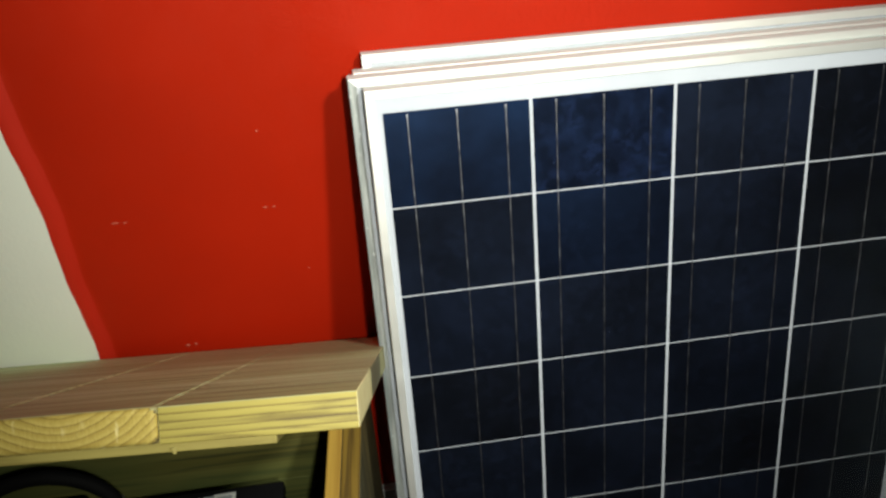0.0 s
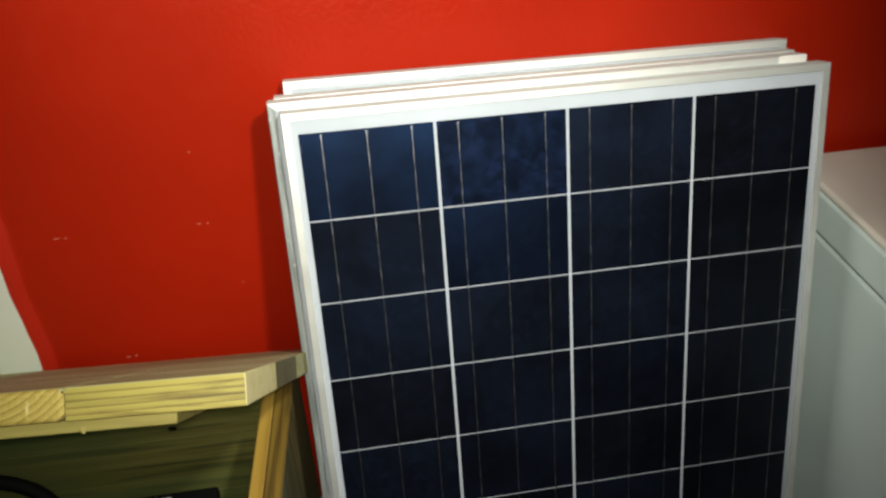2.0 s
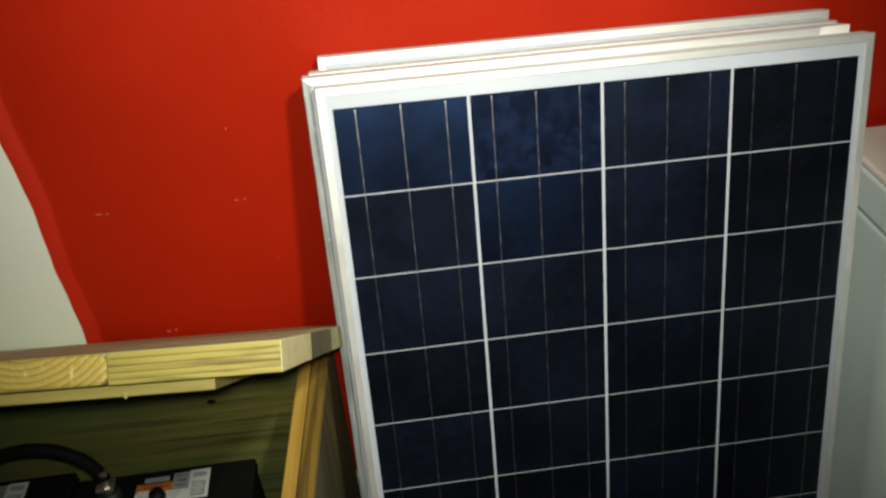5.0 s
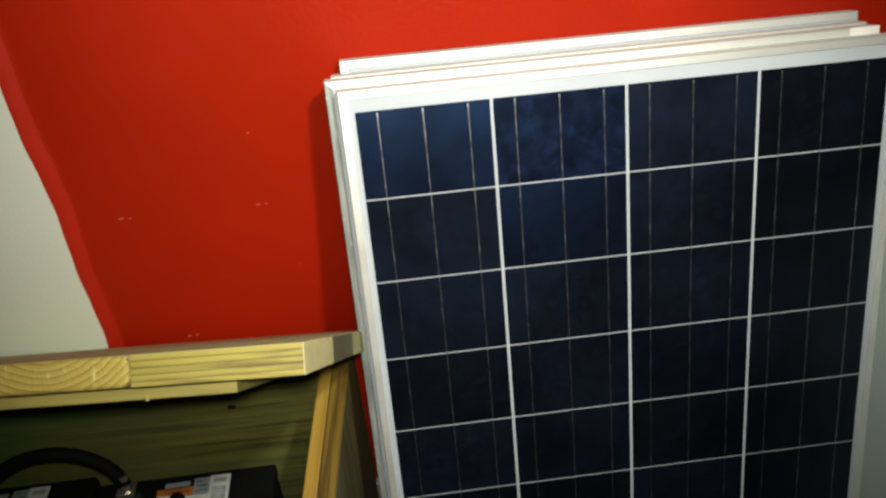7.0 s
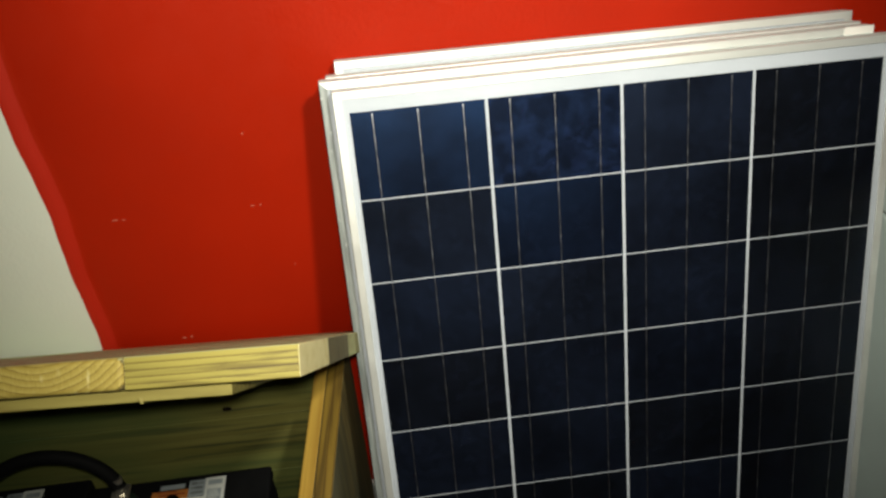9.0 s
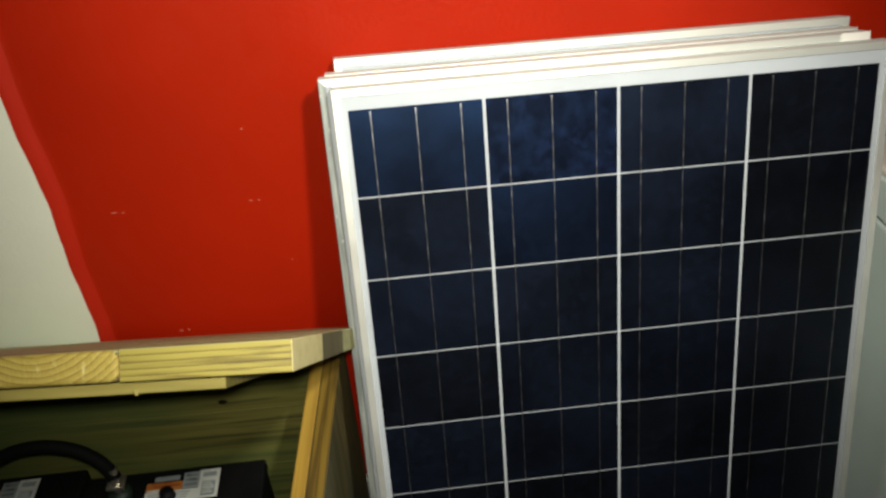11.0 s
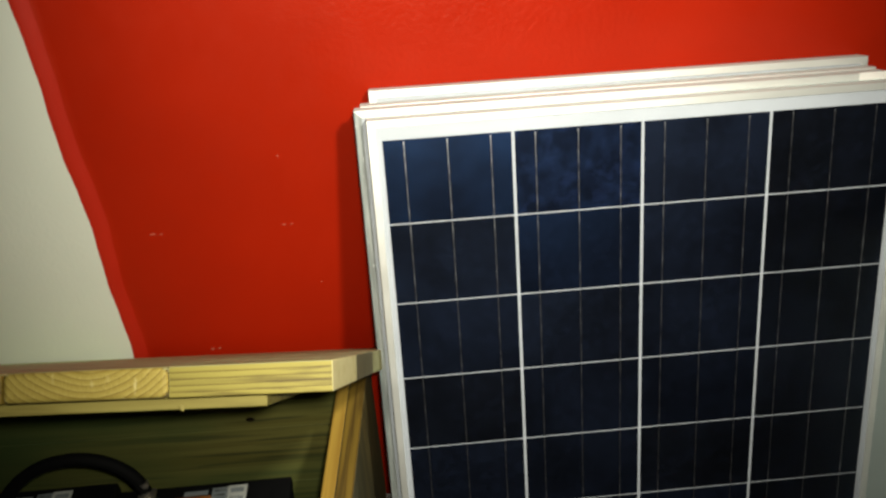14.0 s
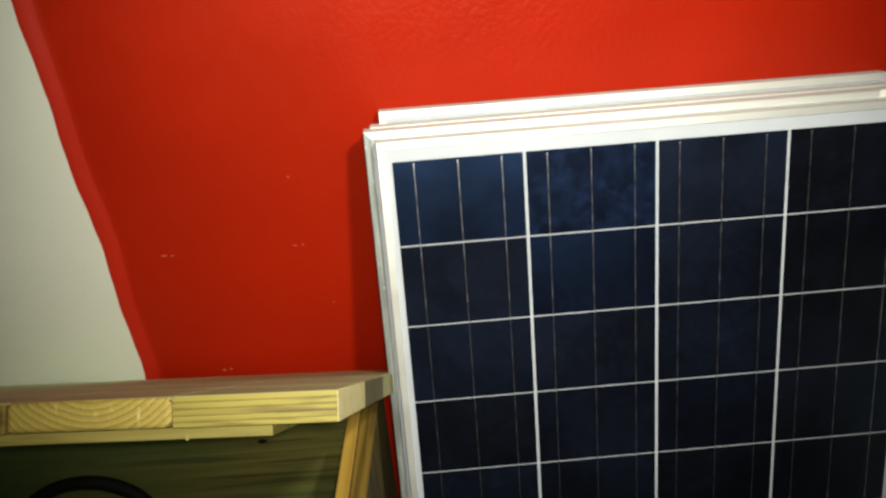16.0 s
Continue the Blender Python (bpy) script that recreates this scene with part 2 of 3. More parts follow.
def silicon(name, low, mid, high, tint, gloss, broad):
    """Polycrystalline cells: a faint mosaic of crystal grains in slightly different dark blues."""
    m, n, l, b = material(name, mid, 0.36)
    tc, vo, info, off, sep = (n.new("ShaderNode" + k) for k in ("TexCoord", "TexVoronoi", "ObjectInfo", "VectorMath", "SeparateColor"))
    vo.inputs["Scale"].default_value = 120.0
    off.operation = "ADD"
    l.new(tc.outputs["Object"], off.inputs[0])
    l.new(info.outputs["Location"], off.inputs[1])
    wob = n.new("ShaderNodeTexNoise")
    wob.inputs["Scale"].default_value = 70.0
    l.new(off.outputs[0], wob.inputs["Vector"])
    shake = n.new("ShaderNodeVectorMath")
    shake.operation = "MULTIPLY_ADD"
    shake.inputs[1].default_value = (0.03, 0.03, 0.03)
    l.new(wob.outputs["Color"], shake.inputs[0])
    l.new(off.outputs[0], shake.inputs[2])
    l.new(shake.outputs[0], vo.inputs["Vector"])
    l.new(vo.outputs["Color"], sep.inputs[0])
    c1 = ramp(n, l, sep.outputs[0], [(0.0, low), (0.6, mid), (1.0, high)])
    c2 = ramp(n, l, info.outputs["Random"], [(0.0, (0.75, 0.75, 0.78)), (1.0, (1, 1, 1))])
    c = mix(n, l, c1.outputs[0], c2.outputs[0], 1.0, "MULTIPLY")
    cloud = n.new("ShaderNodeTexNoise")
    cloud.inputs["Scale"].default_value, cloud.inputs["Detail"].default_value = broad, 5.0
    l.new(off.outputs[0], cloud.inputs["Vector"])
    c3 = ramp(n, l, cloud.outputs[0], [(0.36, (0.66, 0.64, 0.6)), (0.64, (1, 1, 1))])
    l.new(mix(n, l, c, c3.outputs[0], 1.0, "MULTIPLY"), b.inputs["Base Color"])
    shine = ramp(n, l, cloud.outputs[0], [(0.42, tuple(0.35 * v for v in tint)), (0.60, tint)])
    l.new(shine.outputs[0], b.inputs["Specular Tint"])
    b.inputs["Specular IOR Level"].default_value = gloss
    return m


SILICON = silicon("polycrystalline_silicon", (0.0040, 0.0048, 0.0074), (0.0046, 0.0055, 0.0090), (0.0056, 0.0070, 0.0128), (0.34, 0.46, 0.92), 0.36, 9.0)
# bluer variants: crystal tone, with some of the torch's glow in the sheen colour
SILICON_MILD = silicon("slightly_blue_polycrystalline_silicon", (0.0042, 0.0053, 0.0096), (0.0050, 0.0063, 0.0120), (0.0060, 0.0080, 0.0165), (0.26, 0.44, 0.98), 0.66, 8.0)
SILICON_BLUE = silicon("blue_polycrystalline_silicon", (0.0040, 0.0056, 0.0120), (0.0046, 0.0066, 0.0150), (0.0056, 0.0084, 0.0200), (0.11, 0.34, 1.0), 0.80, 6.0)
SILICON_MOTTLED = silicon("mottled_polycrystalline_silicon", (0.0040, 0.0056, 0.0125), (0.0048, 0.0072, 0.0180), (0.0075, 0.0120, 0.0350), (0.14, 0.34, 1.0), 0.80, 30.0)


def ribbon():
    m, n, l, b = material("tinned_ribbon", (0.2, 0.17, 0.15), 0.34, 0.95)
    nz = noise_at(n, l, 60.0, (1, 1, 0.8), detail=5)
    c = ramp(n, l, nz.outputs[0], [(0.34, (0.12, 0.108, 0.108)), (0.54, (0.37, 0.35, 0.36)), (0.70, (0.76, 0.75, 0.78))])
    l.new(c.outputs[0], b.inputs["Base Color"])
    return m


RIBBON = ribbon()


def pane():
    """Thin clear cover glass: gloss by Fresnel over a clear sheet."""
    m = bpy.data.materials.new("cover_glass")
    m.use_nodes = True
    n, l = m.node_tree.nodes, m.node_tree.links
    n.remove(n["Principled BSDF"])
    clear, gloss, fr, mx = (n.new("ShaderNode" + k) for k in ("BsdfTransparent", "BsdfGlossy", "Fresnel", "MixShader"))
    clear.inputs[0].default_value = (0.95, 0.97, 0.97, 1)
    gloss.inputs["Roughness"].default_value = 0.28
    fr.inputs[0].default_value = 1.16
    for a, z in ((fr.outputs[0], mx.inputs[0]), (clear.outputs[0], mx.inputs[1]), (gloss.outputs[0], mx.inputs[2]), (mx.outputs[0], n["Material Output"].inputs[0])):
        l.new(a, z)
    return m


GLASS = pane()


def plain(name, base, rough, metal=0.0, vary=0.25, scale=30.0, relief=0.15, shine=0.5):
    m, n, l, b = material(name, base, rough, metal, Specular_IOR_Level=shine)
    nz = noise_at(n, l, scale, detail=6)
    c = ramp(n, l, nz.outputs[0], [(0.3, tuple(v * (1 - vary) for v in base)), (0.7, tuple(min(1, v * (1 + vary)) for v in base))])
    l.new(c.outputs[0], b.inputs["Base Color"])
    rough_from(n, l, b, nz.outputs[0], max(0.05, rough - 0.08), rough + 0.1)
    bump(n, l, b, nz.outputs[0], relief, 0.0008)
    return m


CASE = plain("black_battery_plastic", (0.004, 0.004, 0.0045), 0.6, shine=0.2)
RUBBER = plain("black_cable_sheath", (0.005, 0.005, 0.005), 0.75, shine=0.15)
GREEN = plain("green_terminal_plastic", (0.008, 0.02, 0.012), 0.6)
LUG = plain("tinned_copper_lug", (0.6, 0.56, 0.48), 0.35, 0.9)
PAPER = plain("white_label_paper", (0.60, 0.61, 0.57), 0.6, 0, 0.08)
GREYPRINT = plain("grey_print", (0.26, 0.29, 0.30), 0.6)
ORANGE = plain("orange_print", (0.40, 0.135, 0.022), 0.6)
SMUDGE = plain("dark_grey_print", (0.15, 0.17, 0.17), 0.6, 0, 0.6, 160.0)
RUST = plain("rust_red_print", (0.22, 0.04, 0.012), 0.6)
ENAMEL = plain("pale_blue_grey_enamel", (0.64, 0.73, 0.71), 0.4, 0, 0.06, 6.0, 0.05)
ENAMEL_TOP = plain("cream_enamel_top", (0.74, 0.68, 0.60), 0.4, 0, 0.08, 8.0, 0.05)
GAP = plain("dark_gap", (0.24, 0.26, 0.25), 0.8)
CORNER_WHITE = plain("white_corner_plate", (0.80, 0.76, 0.72), 0.5, 0, 0.06)
KNOT = plain("dark_knot", (0.02, 0.014, 0.008), 0.8, shine=0.1)
TRIM = plain("white_gloss_trim", (0.6, 0.62, 0.6), 0.4, 0, 0.08)


# ---- building helpers ----
def part(name, bm, mat, parent=None, label=""):
    """Links a bmesh as one mesh object under a thing or a part."""
    me = bpy.data.meshes.new(name)
    bm.normal_update()
    bm.to_mesh(me)
    bm.free()
    for k in mat if isinstance(mat, (list, tuple)) else [mat]:
        me.materials.append(k)
    ob = new(name, me)
    ob.parent = parent
    return tagged(ob, label)


def block(x0, x1, y0, y1, z0, z1, bevel=0.0, segments=2, bm=None):
    bm = bm or bmesh.new()
    made = bmesh.ops.create_cube(bm, size=1)["verts"]
    for v in made:
        v.co = Vector(((x0, x1)[v.co.x > 0], (y0, y1)[v.co.y > 0], (z0, z1)[v.co.z > 0]))
    if bevel:
        edges = {e for v in made for e in v.link_edges}
        bmesh.ops.bevel(bm, geom=list(edges), offset=bevel, segments=segments, affect="EDGES", profile=0.5)
    return bm


def smooth(ob):
    for p in ob.data.polygons:
        p.use_smooth = True
    return ob


def empty(name, m, label, category, group=""):
    ob = new(name)
    ob.matrix_world = m
    return tagged(ob, label, category, group)


def tube(points, radius, mat, name, parent=None, label=""):
    cu = bpy.data.curves.new(name, "CURVE")
    cu.dimensions, cu.bevel_depth, cu.bevel_resolution, cu.resolution_u = "3D", radius, 4, 10
    sp = cu.splines.new("NURBS")
    sp.points.add(len(points) - 1)
    for p, co in zip(sp.points, points):
        p.co = (*co, 1)
    sp.order_u, sp.use_endpoint_u = 4, True
    cu.use_fill_caps = True
    tmp = bpy.data.objects.new(name, cu)
    me = bpy.data.meshes.new_from_object(tmp)
    me.materials.clear()
    me.materials.append(mat)
    bpy.data.objects.remove(tmp)
    ob = new(name, me)
    ob.parent = parent
    return smooth(tagged(ob, label))


# ---- setting ----


def edge_wave(z):
    return 0.0057 + 0.0094 * (z - 0.8) - 0.0013 * math.sin(z * 13.5 + 0.73) - 0.0018 * math.sin(z * 29.0 + 0.4) + 0.0005 * math.sin(z * 90.0)


def red_wall():
    """The painted wall; along its edge the paint laps forward over the neighbouring white one."""
    bm = bmesh.new()
    rows = []
    count = 150
    for k in range(count + 1):
        z = 2.4 * k / count
        e = CORNER + edge_wave(z)
        inner = e + 0.016 + 0.0015 * math.sin(z * 17.0)
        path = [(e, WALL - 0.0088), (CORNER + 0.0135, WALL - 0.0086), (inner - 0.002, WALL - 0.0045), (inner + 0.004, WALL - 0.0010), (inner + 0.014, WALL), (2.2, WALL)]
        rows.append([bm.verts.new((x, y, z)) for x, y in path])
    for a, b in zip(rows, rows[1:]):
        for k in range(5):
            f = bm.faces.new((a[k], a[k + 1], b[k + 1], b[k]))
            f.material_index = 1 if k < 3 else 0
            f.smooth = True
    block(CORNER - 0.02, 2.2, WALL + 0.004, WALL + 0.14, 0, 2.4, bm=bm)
    return tagged(part("wall_north", bm, (RED, RED_EDGE)), "glossy red painted wall with small paint chips", "wall", kind="structure")


wall_red = red_wall()
tagged(part("wall_north_west", block(-1.9, CORNER + 0.0125, WALL - 0.0083, WALL + 0.14, 0, 2.4), WHITE), "off-white painted wall beside the red paint edge", "wall", kind="structure")
# added walls out of view, dark to keep bounce and glass reflections low
tagged(part("wall_west", block(-2.0, -1.9, -2.6, WALL + 0.14, 0, 2.4), DIM), "unseen side wall, coloured dark to cut bounced light", "wall", kind="structure")
tagged(part("wall_east", block(2.2, 2.3, -2.6, WALL + 0.14, 0, 2.4), DIM), "unseen side wall, coloured dark to cut bounced light", "wall", kind="structure")
tagged(part("wall_south", block(-2.0, 2.3, -2.7, -2.6, 0, 2.4), DIM), "unseen wall behind the walk, coloured dark to cut reflections", "wall", kind="structure")
tagged(part("floor", block(-2.0, 2.3, -2.7, WALL + 0.14, -0.1, 0), FLOOR), "bare grey concrete floor", "floor", kind="structure")
tagged(part("ceiling", block(-2.0, 2.3, -2.7, WALL + 0.14, 2.4, 2.5), CEILING), "plain white painted ceiling", "ceiling", kind="structure")
tagged(part("baseboard", block(CORNER + 0.03, 2.2, WALL - 0.016, WALL - 0.001, 0, 0.15, 0.004), TRIM), "white painted baseboard along the red wall", "baseboard", kind="structure")


def chip(x, z, w, h, seed):
    rnd = random.Random(seed)
    bm = bmesh.new()
    ring = []
    for k in range(9):
        a = 2 * math.pi * k / 9
        r = rnd.uniform(0.6, 1.1)
        ring.append((x + w * r * math.cos(a), z + h * r * math.sin(a)))
    top = [bm.verts.new((u, WALL - 0.0007, v)) for u, v in ring]
    low = [bm.verts.new((u, WALL + 0.001, v)) for u, v in ring]
    bm.faces.new(top)
    for k in range(9):
        bm.faces.new((top[k - 1], top[k], low[k], low[k - 1]))
    bmesh.ops.recalc_face_normals(bm, faces=bm.faces)
    return part("paint_chip", bm, CHIP, wall_red)


for k, (x, z, w, h) in enumerate(((-0.339, 0.763, 0.005, 0.0016), (-0.327, 0.762, 0.003, 0.0012), (-0.144, 0.872, 0.0014, 0.002), (-0.301, 0.5405, 0.004, 0.0022), (-0.290, 0.5415, 0.0028, 0.002), (-0.153, 0.762, 0.003, 0.0012), (-0.142, 0.762, 0.0022, 0.0012), (-0.113, 0.655, 0.0015, 0.001), (-0.40, 0.83, 0.0012, 0.001))):
    chip(x, z, w, h, k)

# ---- solar panels ----
COL, ROW, NCOL, NROW = 0.158, 0.10486, 4, 9
PX0, PX1 = -0.0150, NCOL * COL + 0.0150
PZ1, PZ0 = 0.0245, -NROW * ROW - 0.0205
MILD = {(0, 1), (0, 2), (1, 2), (1, 3), (1, 4), (2, 0), (2, 1), (2, 2), (2, 3), (0, 4), (2, 5)}      # cells whose bluer sheen combines crystal tone and torch glow
THICK, LIP = 0.027, 0.0092


def rail(a, b, inward, length_axis):
    """One frame extrusion with mitred ends: lip in front, outer wall with a groove, flange behind."""
    prof = [(0.0, 0.0008), (0.0008, 0.0), (LIP, 0.0), (LIP, 0.0018), (0.0018, 0.0045), (0.0018, THICK - 0.0016), (0.018, THICK - 0.0016), (0.018, THICK), (0.0, THICK), (0.0, 0.0120), (0.0007, 0.0114), (0.0007, 0.0100), (0.0, 0.0094)]
    bm = bmesh.new()
    ends = []
    for at, sign in ((a, 1), (b, -1)):
        ring = []
        for d, y in prof:
            p = Vector(at) + Vector(inward) * d + Vector(length_axis) * (d * sign)
            ring.append(bm.verts.new((p.x, y, p.z)))
        ends.append(ring)
    k = len(prof)
    for i in range(k):
        bm.faces.new((ends[0][i], ends[0][(i + 1) % k], ends[1][(i + 1) % k], ends[1][i]))
    bm.faces.new(ends[0])
    bm.faces.new(list(reversed(ends[1])))
    bmesh.ops.recalc_face_normals(bm, faces=bm.faces)
    return bm


def mesh_of(bm, name, mat):
    me = bpy.data.meshes.new(name)
    bm.to_mesh(me)
    bm.free()
    me.materials.append(mat)
    return me


def solar_panel():
    root = empty("solar_panel", RACK, "polycrystalline solar panel in silver aluminium frame, leaning on red wall", "solar panel", "stack of solar panels")
    top = part("frame_rail", rail((PX0, 0, PZ1), (PX1, 0, PZ1), (0, 0, -1), (1, 0, 0)), (ALU, BOUNCE_OFFSET), root)
    # upward faces take the low-red colour that counters light bounced off the wall
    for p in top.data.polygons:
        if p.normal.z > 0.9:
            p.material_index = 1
    part("frame_rail", rail((PX0, 0, PZ0), (PX1, 0, PZ0), (0, 0, 1), (1, 0, 0)), ALU, root)
    part("frame_rail", rail((PX0, 0, PZ0), (PX0, 0, PZ1), (1, 0, 0), (0, 0, 1)), ALU, root)
    part("frame_rail", rail((PX1, 0, PZ0), (PX1, 0, PZ1), (-1, 0, 0), (0, 0, 1)), ALU, root)
    part("backsheet", block(PX0 + 0.003, PX1 - 0.003, 0.0030, 0.0042, PZ0 + 0.003, PZ1 - 0.003), BACKSHEET, root, "white plastic backsheet")
    gap_x, gap_z = 0.0036, 0.0018
    cell_mesh = mesh_of(block(-COL / 2 + gap_x / 2, COL / 2 - gap_x / 2, -0.0003, 0.0003, -ROW / 2 + gap_z / 2, ROW / 2 - gap_z / 2), "cell", SILICON)
    blue_mesh, mottled_mesh, mild_mesh = cell_mesh.copy(), cell_mesh.copy(), cell_mesh.copy()
    blue_mesh.materials[0], mottled_mesh.materials[0], mild_mesh.materials[0] = SILICON_BLUE, SILICON_MOTTLED, SILICON_MILD
    for j in range(NROW):
        for i in range(NCOL):
            c = new("cell", mottled_mesh if (i, j) == (1, 0) else blue_mesh if (i, j) in ((0, 0), (1, 1)) else mild_mesh if (i, j) in MILD else cell_mesh)
            c.parent = root
            c.location = ((i + 0.5) * COL, 0.0026, -(j + 0.5) * ROW)
    bar = block(-0.00048, 0.00048, -0.0001, 0.0001, -NROW * ROW + 0.004, -0.004)
    block(-0.0010, 0.0010, -0.00015, 0.00015, -0.0065, -0.0038, bm=bar)      # solder blob at the upper end
    bar_mesh = mesh_of(bar, "busbar", RIBBON)
    for i in range(NCOL):
        for k in (-1, 0, 1):
            s = new("busbar", bar_mesh)
            s.parent = root
            s.location = ((i + 0.5) * COL + k * 0.052, 0.0021, 0)
    part("cover_glass", block(PX0 + 0.003, PX1 - 0.003, 0.0012, 0.0018, PZ0 + 0.003, PZ1 - 0.003), GLASS, root, "clear cover glass").visible_shadow = False
    return root


panel = solar_panel()
# the rest of the stack: shift along the wall, depth, rise, turn and width against the front one
for shift, back, up, turn, wide in ((-0.0150, 0.0275, 0.0092, 0.0, 0.998), (-0.0085, 0.0550, 0.0108, -0.1, 0.990), (0.0025, 0.0825, 0.0255, 0.2, 0.981)):
    other = copy_thing(panel, RACK @ pose(shift, back, up, 0, turn, 0) @ Matrix.Diagonal((wide, 1, 1, 1)))
    if wide > 0.995:
        edge = [o for o in other.children if o.name.startswith("frame_rail")][2]
        edge.data = edge.data.copy()
        edge.data.materials[0] = SCUFFED
        tagged(edge, "scratched grey aluminium rail")
        # thin white plate added to brighten this panel's upper right corner
        part("tape", block(PX1 - 0.036, PX1 + 0.0003, -0.0006, -0.0001, PZ1 - 0.0125, PZ1 + 0.0003, 0.0002, 1), CORNER_WHITE, other, "thin white plate added on the brighter rail corner")

# ---- battery box with its lid open ----
BOXTOP = 0.538
box = empty("battery_box", pose(-0.0775, 0.085, 0, 0, 0, -1.5), "home-made treated timber battery box with its hinged lid raised", "battery box")
BX = -0.80      # far end of the box, in its own axes; the near end is x = 0
part("side_board", block(-0.018, 0, -0.56, 0, 0.0, BOXTOP, 0.0012), (SIDE_FACE, SIDE_EDGE), box, "grey-brown plywood side with a pale sawn edge").rotation_euler.z = radians(-2.9)
part("cladding", block(0.0002, 0.0235, -0.56, -0.004, 0.0, BOXTOP - 0.002, 0.0015), (SIDE_FACE, CLAD_EDGE), box, "rough brown outer cladding board").rotation_euler.z = radians(-2.9)
part("side_board", block(BX, BX + 0.018, -0.56, 0, 0.0, BOXTOP, 0.0012), (SIDE_FACE, SIDE_EDGE), box)
part("front_board", block(BX + 0.019, -0.019, -0.56, -0.542, 0.0, BOXTOP, 0.0012), SIDE_FACE, box)
part("bottom_board", block(BX + 0.019, -0.019, -0.541, -0.019, 0.02, 0.038), INNER, box)
for k in range(4):
    part("back_board", block(BX + 0.019, -0.019, -0.018, 0, 0.135 * k, 0.135 * (k + 1) - 0.0008, 0.0008), INNER, box, "green-tinged treated back board")
bm = bmesh.new()
bmesh.ops.create_cone(bm, cap_ends=True, segments=14, radius1=0.006, radius2=0.0045, depth=0.002, matrix=pose(-0.179, -0.0187, 0.4265, 90) @ Matrix.Diagonal((1.3, 0.8, 1, 1)))
part("knot", bm, KNOT, box, "dark knot in the wood")
for ob in box.children:
    if ob.name.startswith(("side_board", "cladding")):
        for p in ob.data.polygons:
            if p.normal.z > 0.6 or p.normal.y < -0.6:
                p.material_index = 1

LIDLEN = 0.572
lid = part("lid", block(-0.6475, -0.0290, 0.038, LIDLEN - 0.02, -0.0388, -0.0262, 0.001), SHEATH, box, "thin sheathing board under the raised lid")
lid.matrix_local = pose(0.0063, -0.4312, 0.9204, -41.0, -0.24, -2.57)


def deck(x0, x1, y0, y1, mats, round_=0.0006, ends=None):
    """A deck board with eased edges; ends: the axis whose two ends show end grain."""
    ob = part("deck_board", block(x0, x1, y0, y1, -0.026, 0, round_, 3), mats, lid)
    for p in smooth(ob).data.polygons:
        c = p.normal
        p.use_smooth = max(abs(c.x), abs(c.y), abs(c.z)) < 0.99
        if ends == "y" and abs(c.y) > 0.7 or ends == "x" and abs(c.x) > 0.7:
            p.material_index = 1
        elif c.z > 0.25:
            p.material_index = 2
    return ob


S0, S1 = -0.2430, -0.1025
bm = bmesh.new()
bmesh.ops.create_cone(bm, cap_ends=True, segments=5, radius1=0.0030, radius2=0.0010, depth=0.005, matrix=pose(S1 - 0.0015, 0.0378, -0.0376, 0, 172, 20) @ Matrix.Diagonal((1.2, 0.35, 1, 1)))
part("splinter", bm, SHEATH, lid, "pale torn splinter of wood")
deck(S0, S1, 0, LIDLEN, (DECK_GROOVE, END, WEATHERED), 0.0046, ends="y")
for k in range(4):
    y0, y1 = k * 0.1475, min(k * 0.1475 + 0.1468, LIDLEN)
    deck(S1 + 0.0006, 0.0355, y0, y1, (DECK, (CREAM, GREY_END, WEATHERED, WEATHERED)[k], WEATHERED), 0.0008, ends="x")
    deck(-0.6925, S0 - 0.0006, y0, y1, (DECK_BROWN, DECK_BROWN, WEATHERED), 0.0016)

# ---- batteries ----
BTOP = 0.40


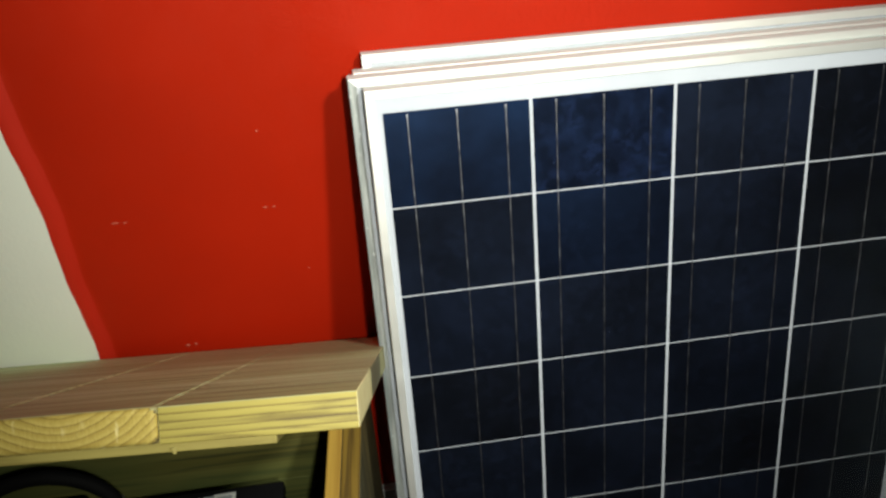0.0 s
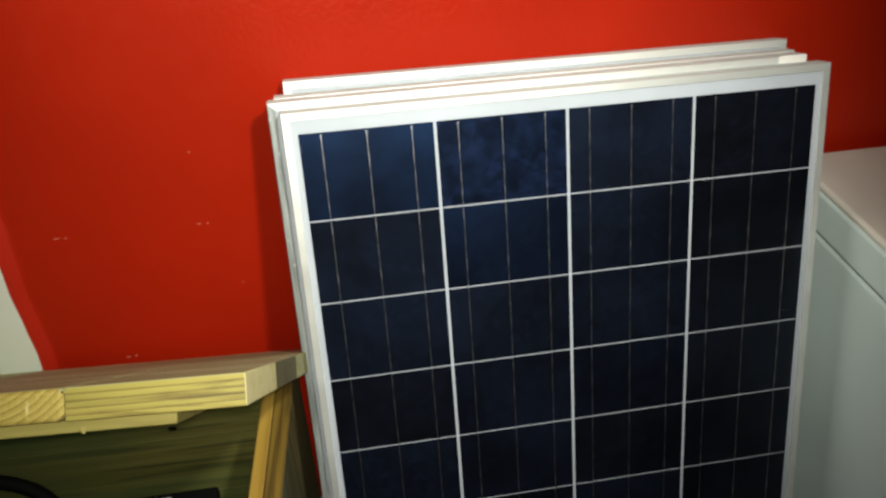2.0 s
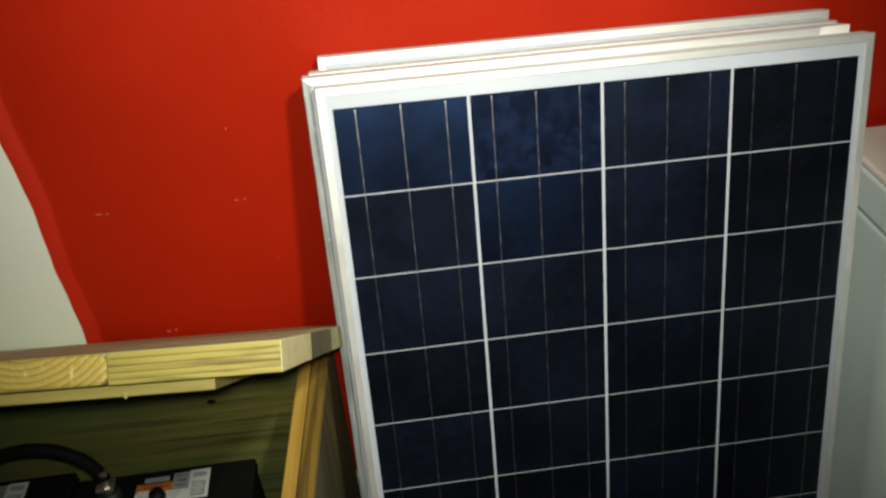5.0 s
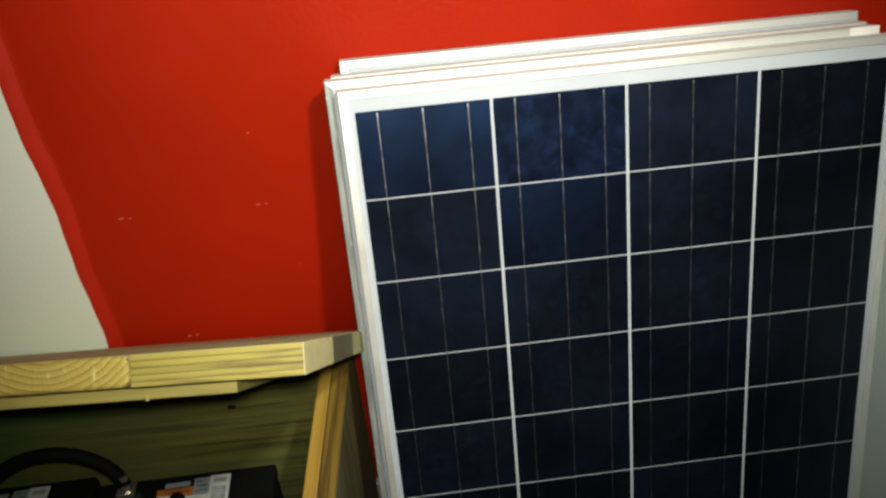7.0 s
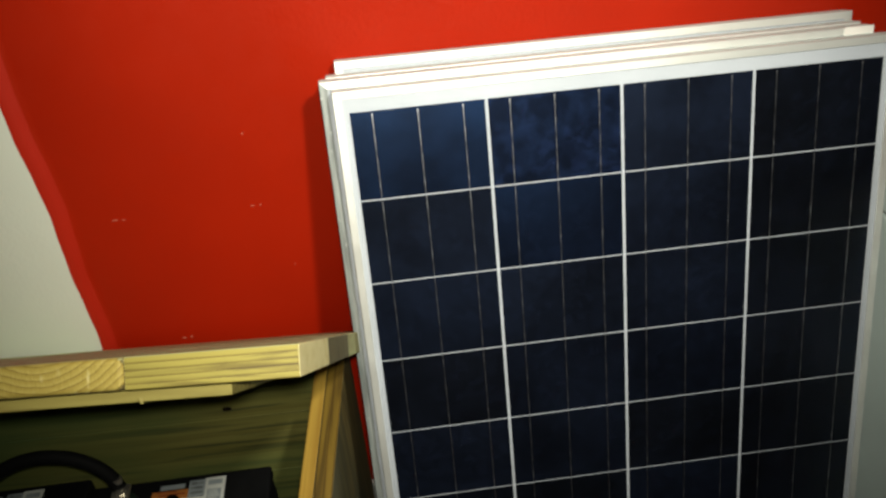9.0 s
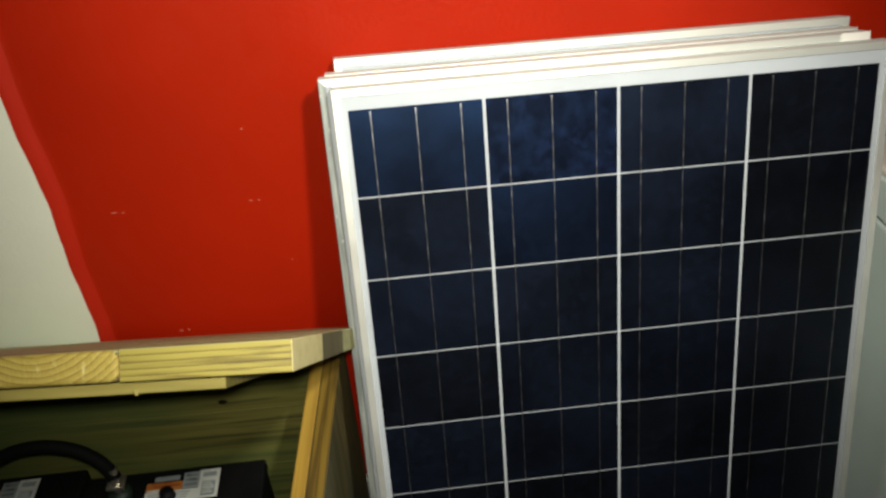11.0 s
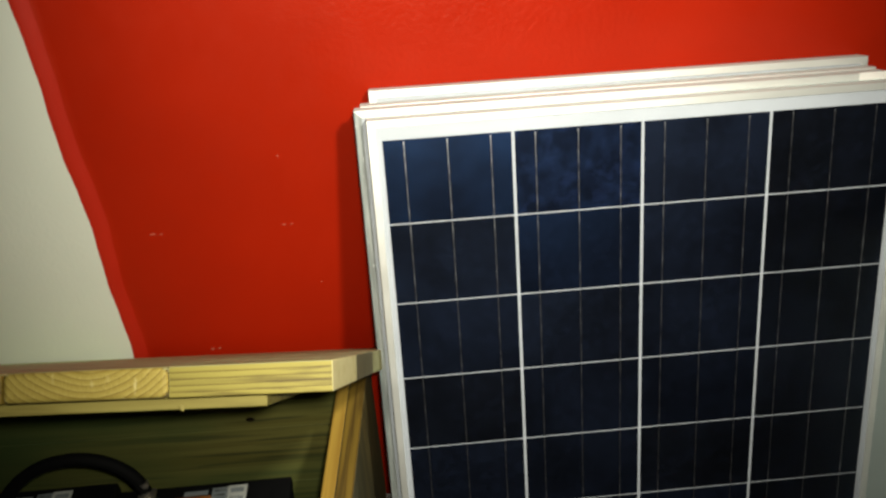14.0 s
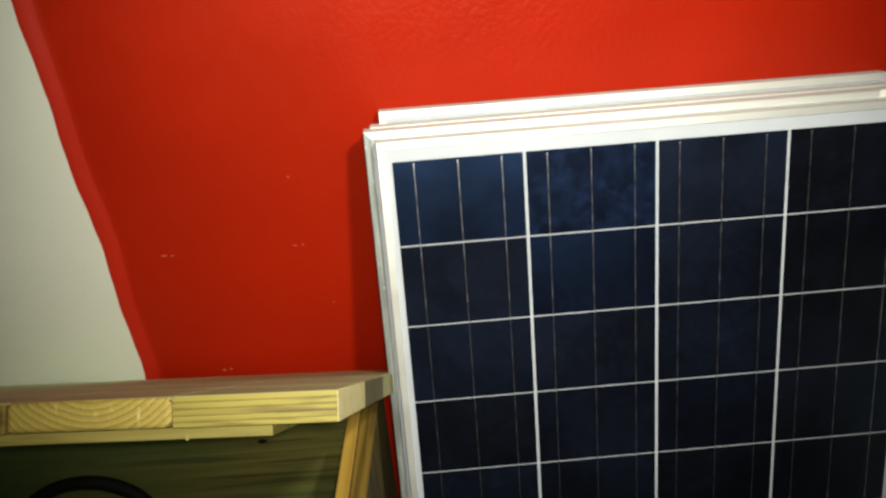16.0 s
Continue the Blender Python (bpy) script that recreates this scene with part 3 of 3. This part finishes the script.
def battery():
    root = empty("battery", pose(-0.188, -0.03, 0.039), "black deep-cycle battery with a printed white label, inside the timber box", "battery", "batteries in the box")
    h = BTOP - 0.039
    part("case", block(-0.260, 0, -0.173, 0, 0, h - 0.022, 0.004), CASE, root)
    part("cover", block(-0.262, 0.002, -0.175, 0.002, h - 0.021, h, 0.004), CASE, root)
    lx, ly, lw, ld = -0.169, -0.007, 0.105, 0.050      # far left corner of the label, its width and depth

    def sheet(name, u0, u1, v0, v1, level, mat, parent, label=""):
        """A flat piece of print; u runs along the label, v from its far edge to the near one."""
        return part(name, block(lx + u0 * lw, lx + u1 * lw, ly - v1 * ld, ly - v0 * ld, h + 0.0002 + 0.0003 * level, h + 0.0006 + 0.0003 * level), mat, parent, label)

    lab = sheet("label", 0.0, 1.0, 0.62, 1.0, 0, PAPER, root, "white printed label")
    sheet("panel", 0.72, 1.0, 0.0, 0.618, 0, PAPER, lab, "white printed field")
    sheet("code", 0.50, 0.716, 0.04, 0.60, 0, GREYPRINT, lab, "grey printed square")
    sheet("band", 0.0, 0.496, 0.30, 0.615, 0, ORANGE, lab, "orange printed band")
    sheet("title", 0.10, 0.44, 0.10, 0.26, 0, GREYPRINT, lab, "pale grey printed mark")
    for k, (u0, u1, v0, v1) in enumerate(((0.02, 0.30, 0.55, 0.60), (0.10, 0.46, 0.42, 0.47), (0.06, 0.34, 0.33, 0.36))):
        sheet("stripe", u0, u1, v0, v1, 1, (PAPER, RUST, RUST)[k], lab)
    for k in range(3):
        sheet("print", 0.53, 0.69, 0.11 + 0.16 * k, 0.19 + 0.16 * k, 1, SMUDGE, lab)
    for v0, v1 in ((0.10, 0.26), (0.42, 0.92)):
        sheet("print", 0.765, 0.955, v0, v1, 1, GREYPRINT, lab, "grey printed block")
    for k in range(5):
        sheet("print", 0.775, 0.90 + 0.02 * (k % 3), 0.47 + 0.085 * k, 0.50 + 0.085 * k, 2, PAPER, lab)
    for k in range(3):
        sheet("print", 0.04, 0.20 + 0.03 * k, 0.70 + 0.09 * k, 0.73 + 0.09 * k, 1, GREYPRINT, lab)
        sheet("print", 0.42, 0.62 - 0.02 * k, 0.70 + 0.09 * k, 0.73 + 0.09 * k, 1, GREYPRINT, lab)
    bm = bmesh.new()
    bmesh.ops.create_cone(bm, cap_ends=True, segments=24, radius1=0.019, radius2=0.015, depth=0.016, matrix=pose(-0.202, -0.039, h + 0.008))
    smooth(part("terminal_base", bm, GREEN, root, "dark green terminal collar"))
    bm = bmesh.new()
    bmesh.ops.create_cone(bm, cap_ends=True, segments=24, radius1=0.0085, radius2=0.008, depth=0.018, matrix=pose(-0.202, -0.039, h + 0.024))
    smooth(part("terminal_post", bm, LUG, root, "grey lead terminal post"))
    bm = bmesh.new()
    bmesh.ops.create_cone(bm, cap_ends=True, segments=24, radius1=0.012, radius2=0.010, depth=0.012, matrix=pose(-0.135, -0.048, h + 0.006))
    smooth(part("vent_cap", bm, CASE, root))
    return root


one = battery()
copy_thing(one, pose(-0.188 - 0.268, -0.011, 0.039))
cable = empty("battery_cable", pose(-0.390, -0.069, 0.434), "thick black battery cable arched between two terminals", "cable")
tube([(0.0, 0.004, 0.004), (-0.006, 0.010, 0.024), (-0.026, 0.018, 0.044), (-0.066, 0.022, 0.066), (-0.118, 0.022, 0.068), (-0.165, 0.018, 0.047), (-0.198, 0.016, 0.014), (-0.215, 0.010, -0.008), (-0.262, 0.004, 0.004)], 0.0095, RUBBER, "sheath", cable)
for dx in (0.0, -0.268):
    bm = block(dx - 0.010, dx + 0.014, -0.013, 0.010, -0.003, 0.003, 0.0012)
    bmesh.ops.create_cone(bm, cap_ends=True, segments=6, radius1=0.0068, radius2=0.0062, depth=0.006, matrix=pose(dx + 0.003, -0.005, 0.006))
    bmesh.ops.create_cone(bm, cap_ends=True, segments=16, radius1=0.0075, radius2=0.0075, depth=0.022, matrix=pose(dx - 0.001, 0.005, 0.010, -14))
    part("lug", bm, LUG, cable, "tinned copper lug")

# ---- appliance beside the panels ----
AX, AZ = 0.690, 0.783
fridge = empty("chest_freezer", pose(AX, 0.1, 0), "pale blue-grey enamelled appliance with a cream top, beside the panels", "appliance")
part("body", block(0.002, 0.602, -0.602, -0.002, 0.03, AZ - 0.071, 0.006, 3), ENAMEL, fridge)
part("seal", block(0.005, 0.599, -0.599, -0.005, AZ - 0.071, AZ - 0.067), GAP, fridge, "dark gap under the lid")
part("lid_side", block(0.0, 0.604, -0.604, 0.0, AZ - 0.067, AZ - 0.012, 0.005, 3), ENAMEL, fridge)
part("lid_top", block(0.001, 0.603, -0.603, -0.001, AZ - 0.0119, AZ, 0.005, 3), ENAMEL_TOP, fridge, "cream enamelled top")
for x in (0.05, 0.55):
    for y in (-0.55, -0.05):
        part("foot", block(x - 0.02, x + 0.02, y - 0.02, y + 0.02, 0, 0.032, 0.004), GAP, fridge)
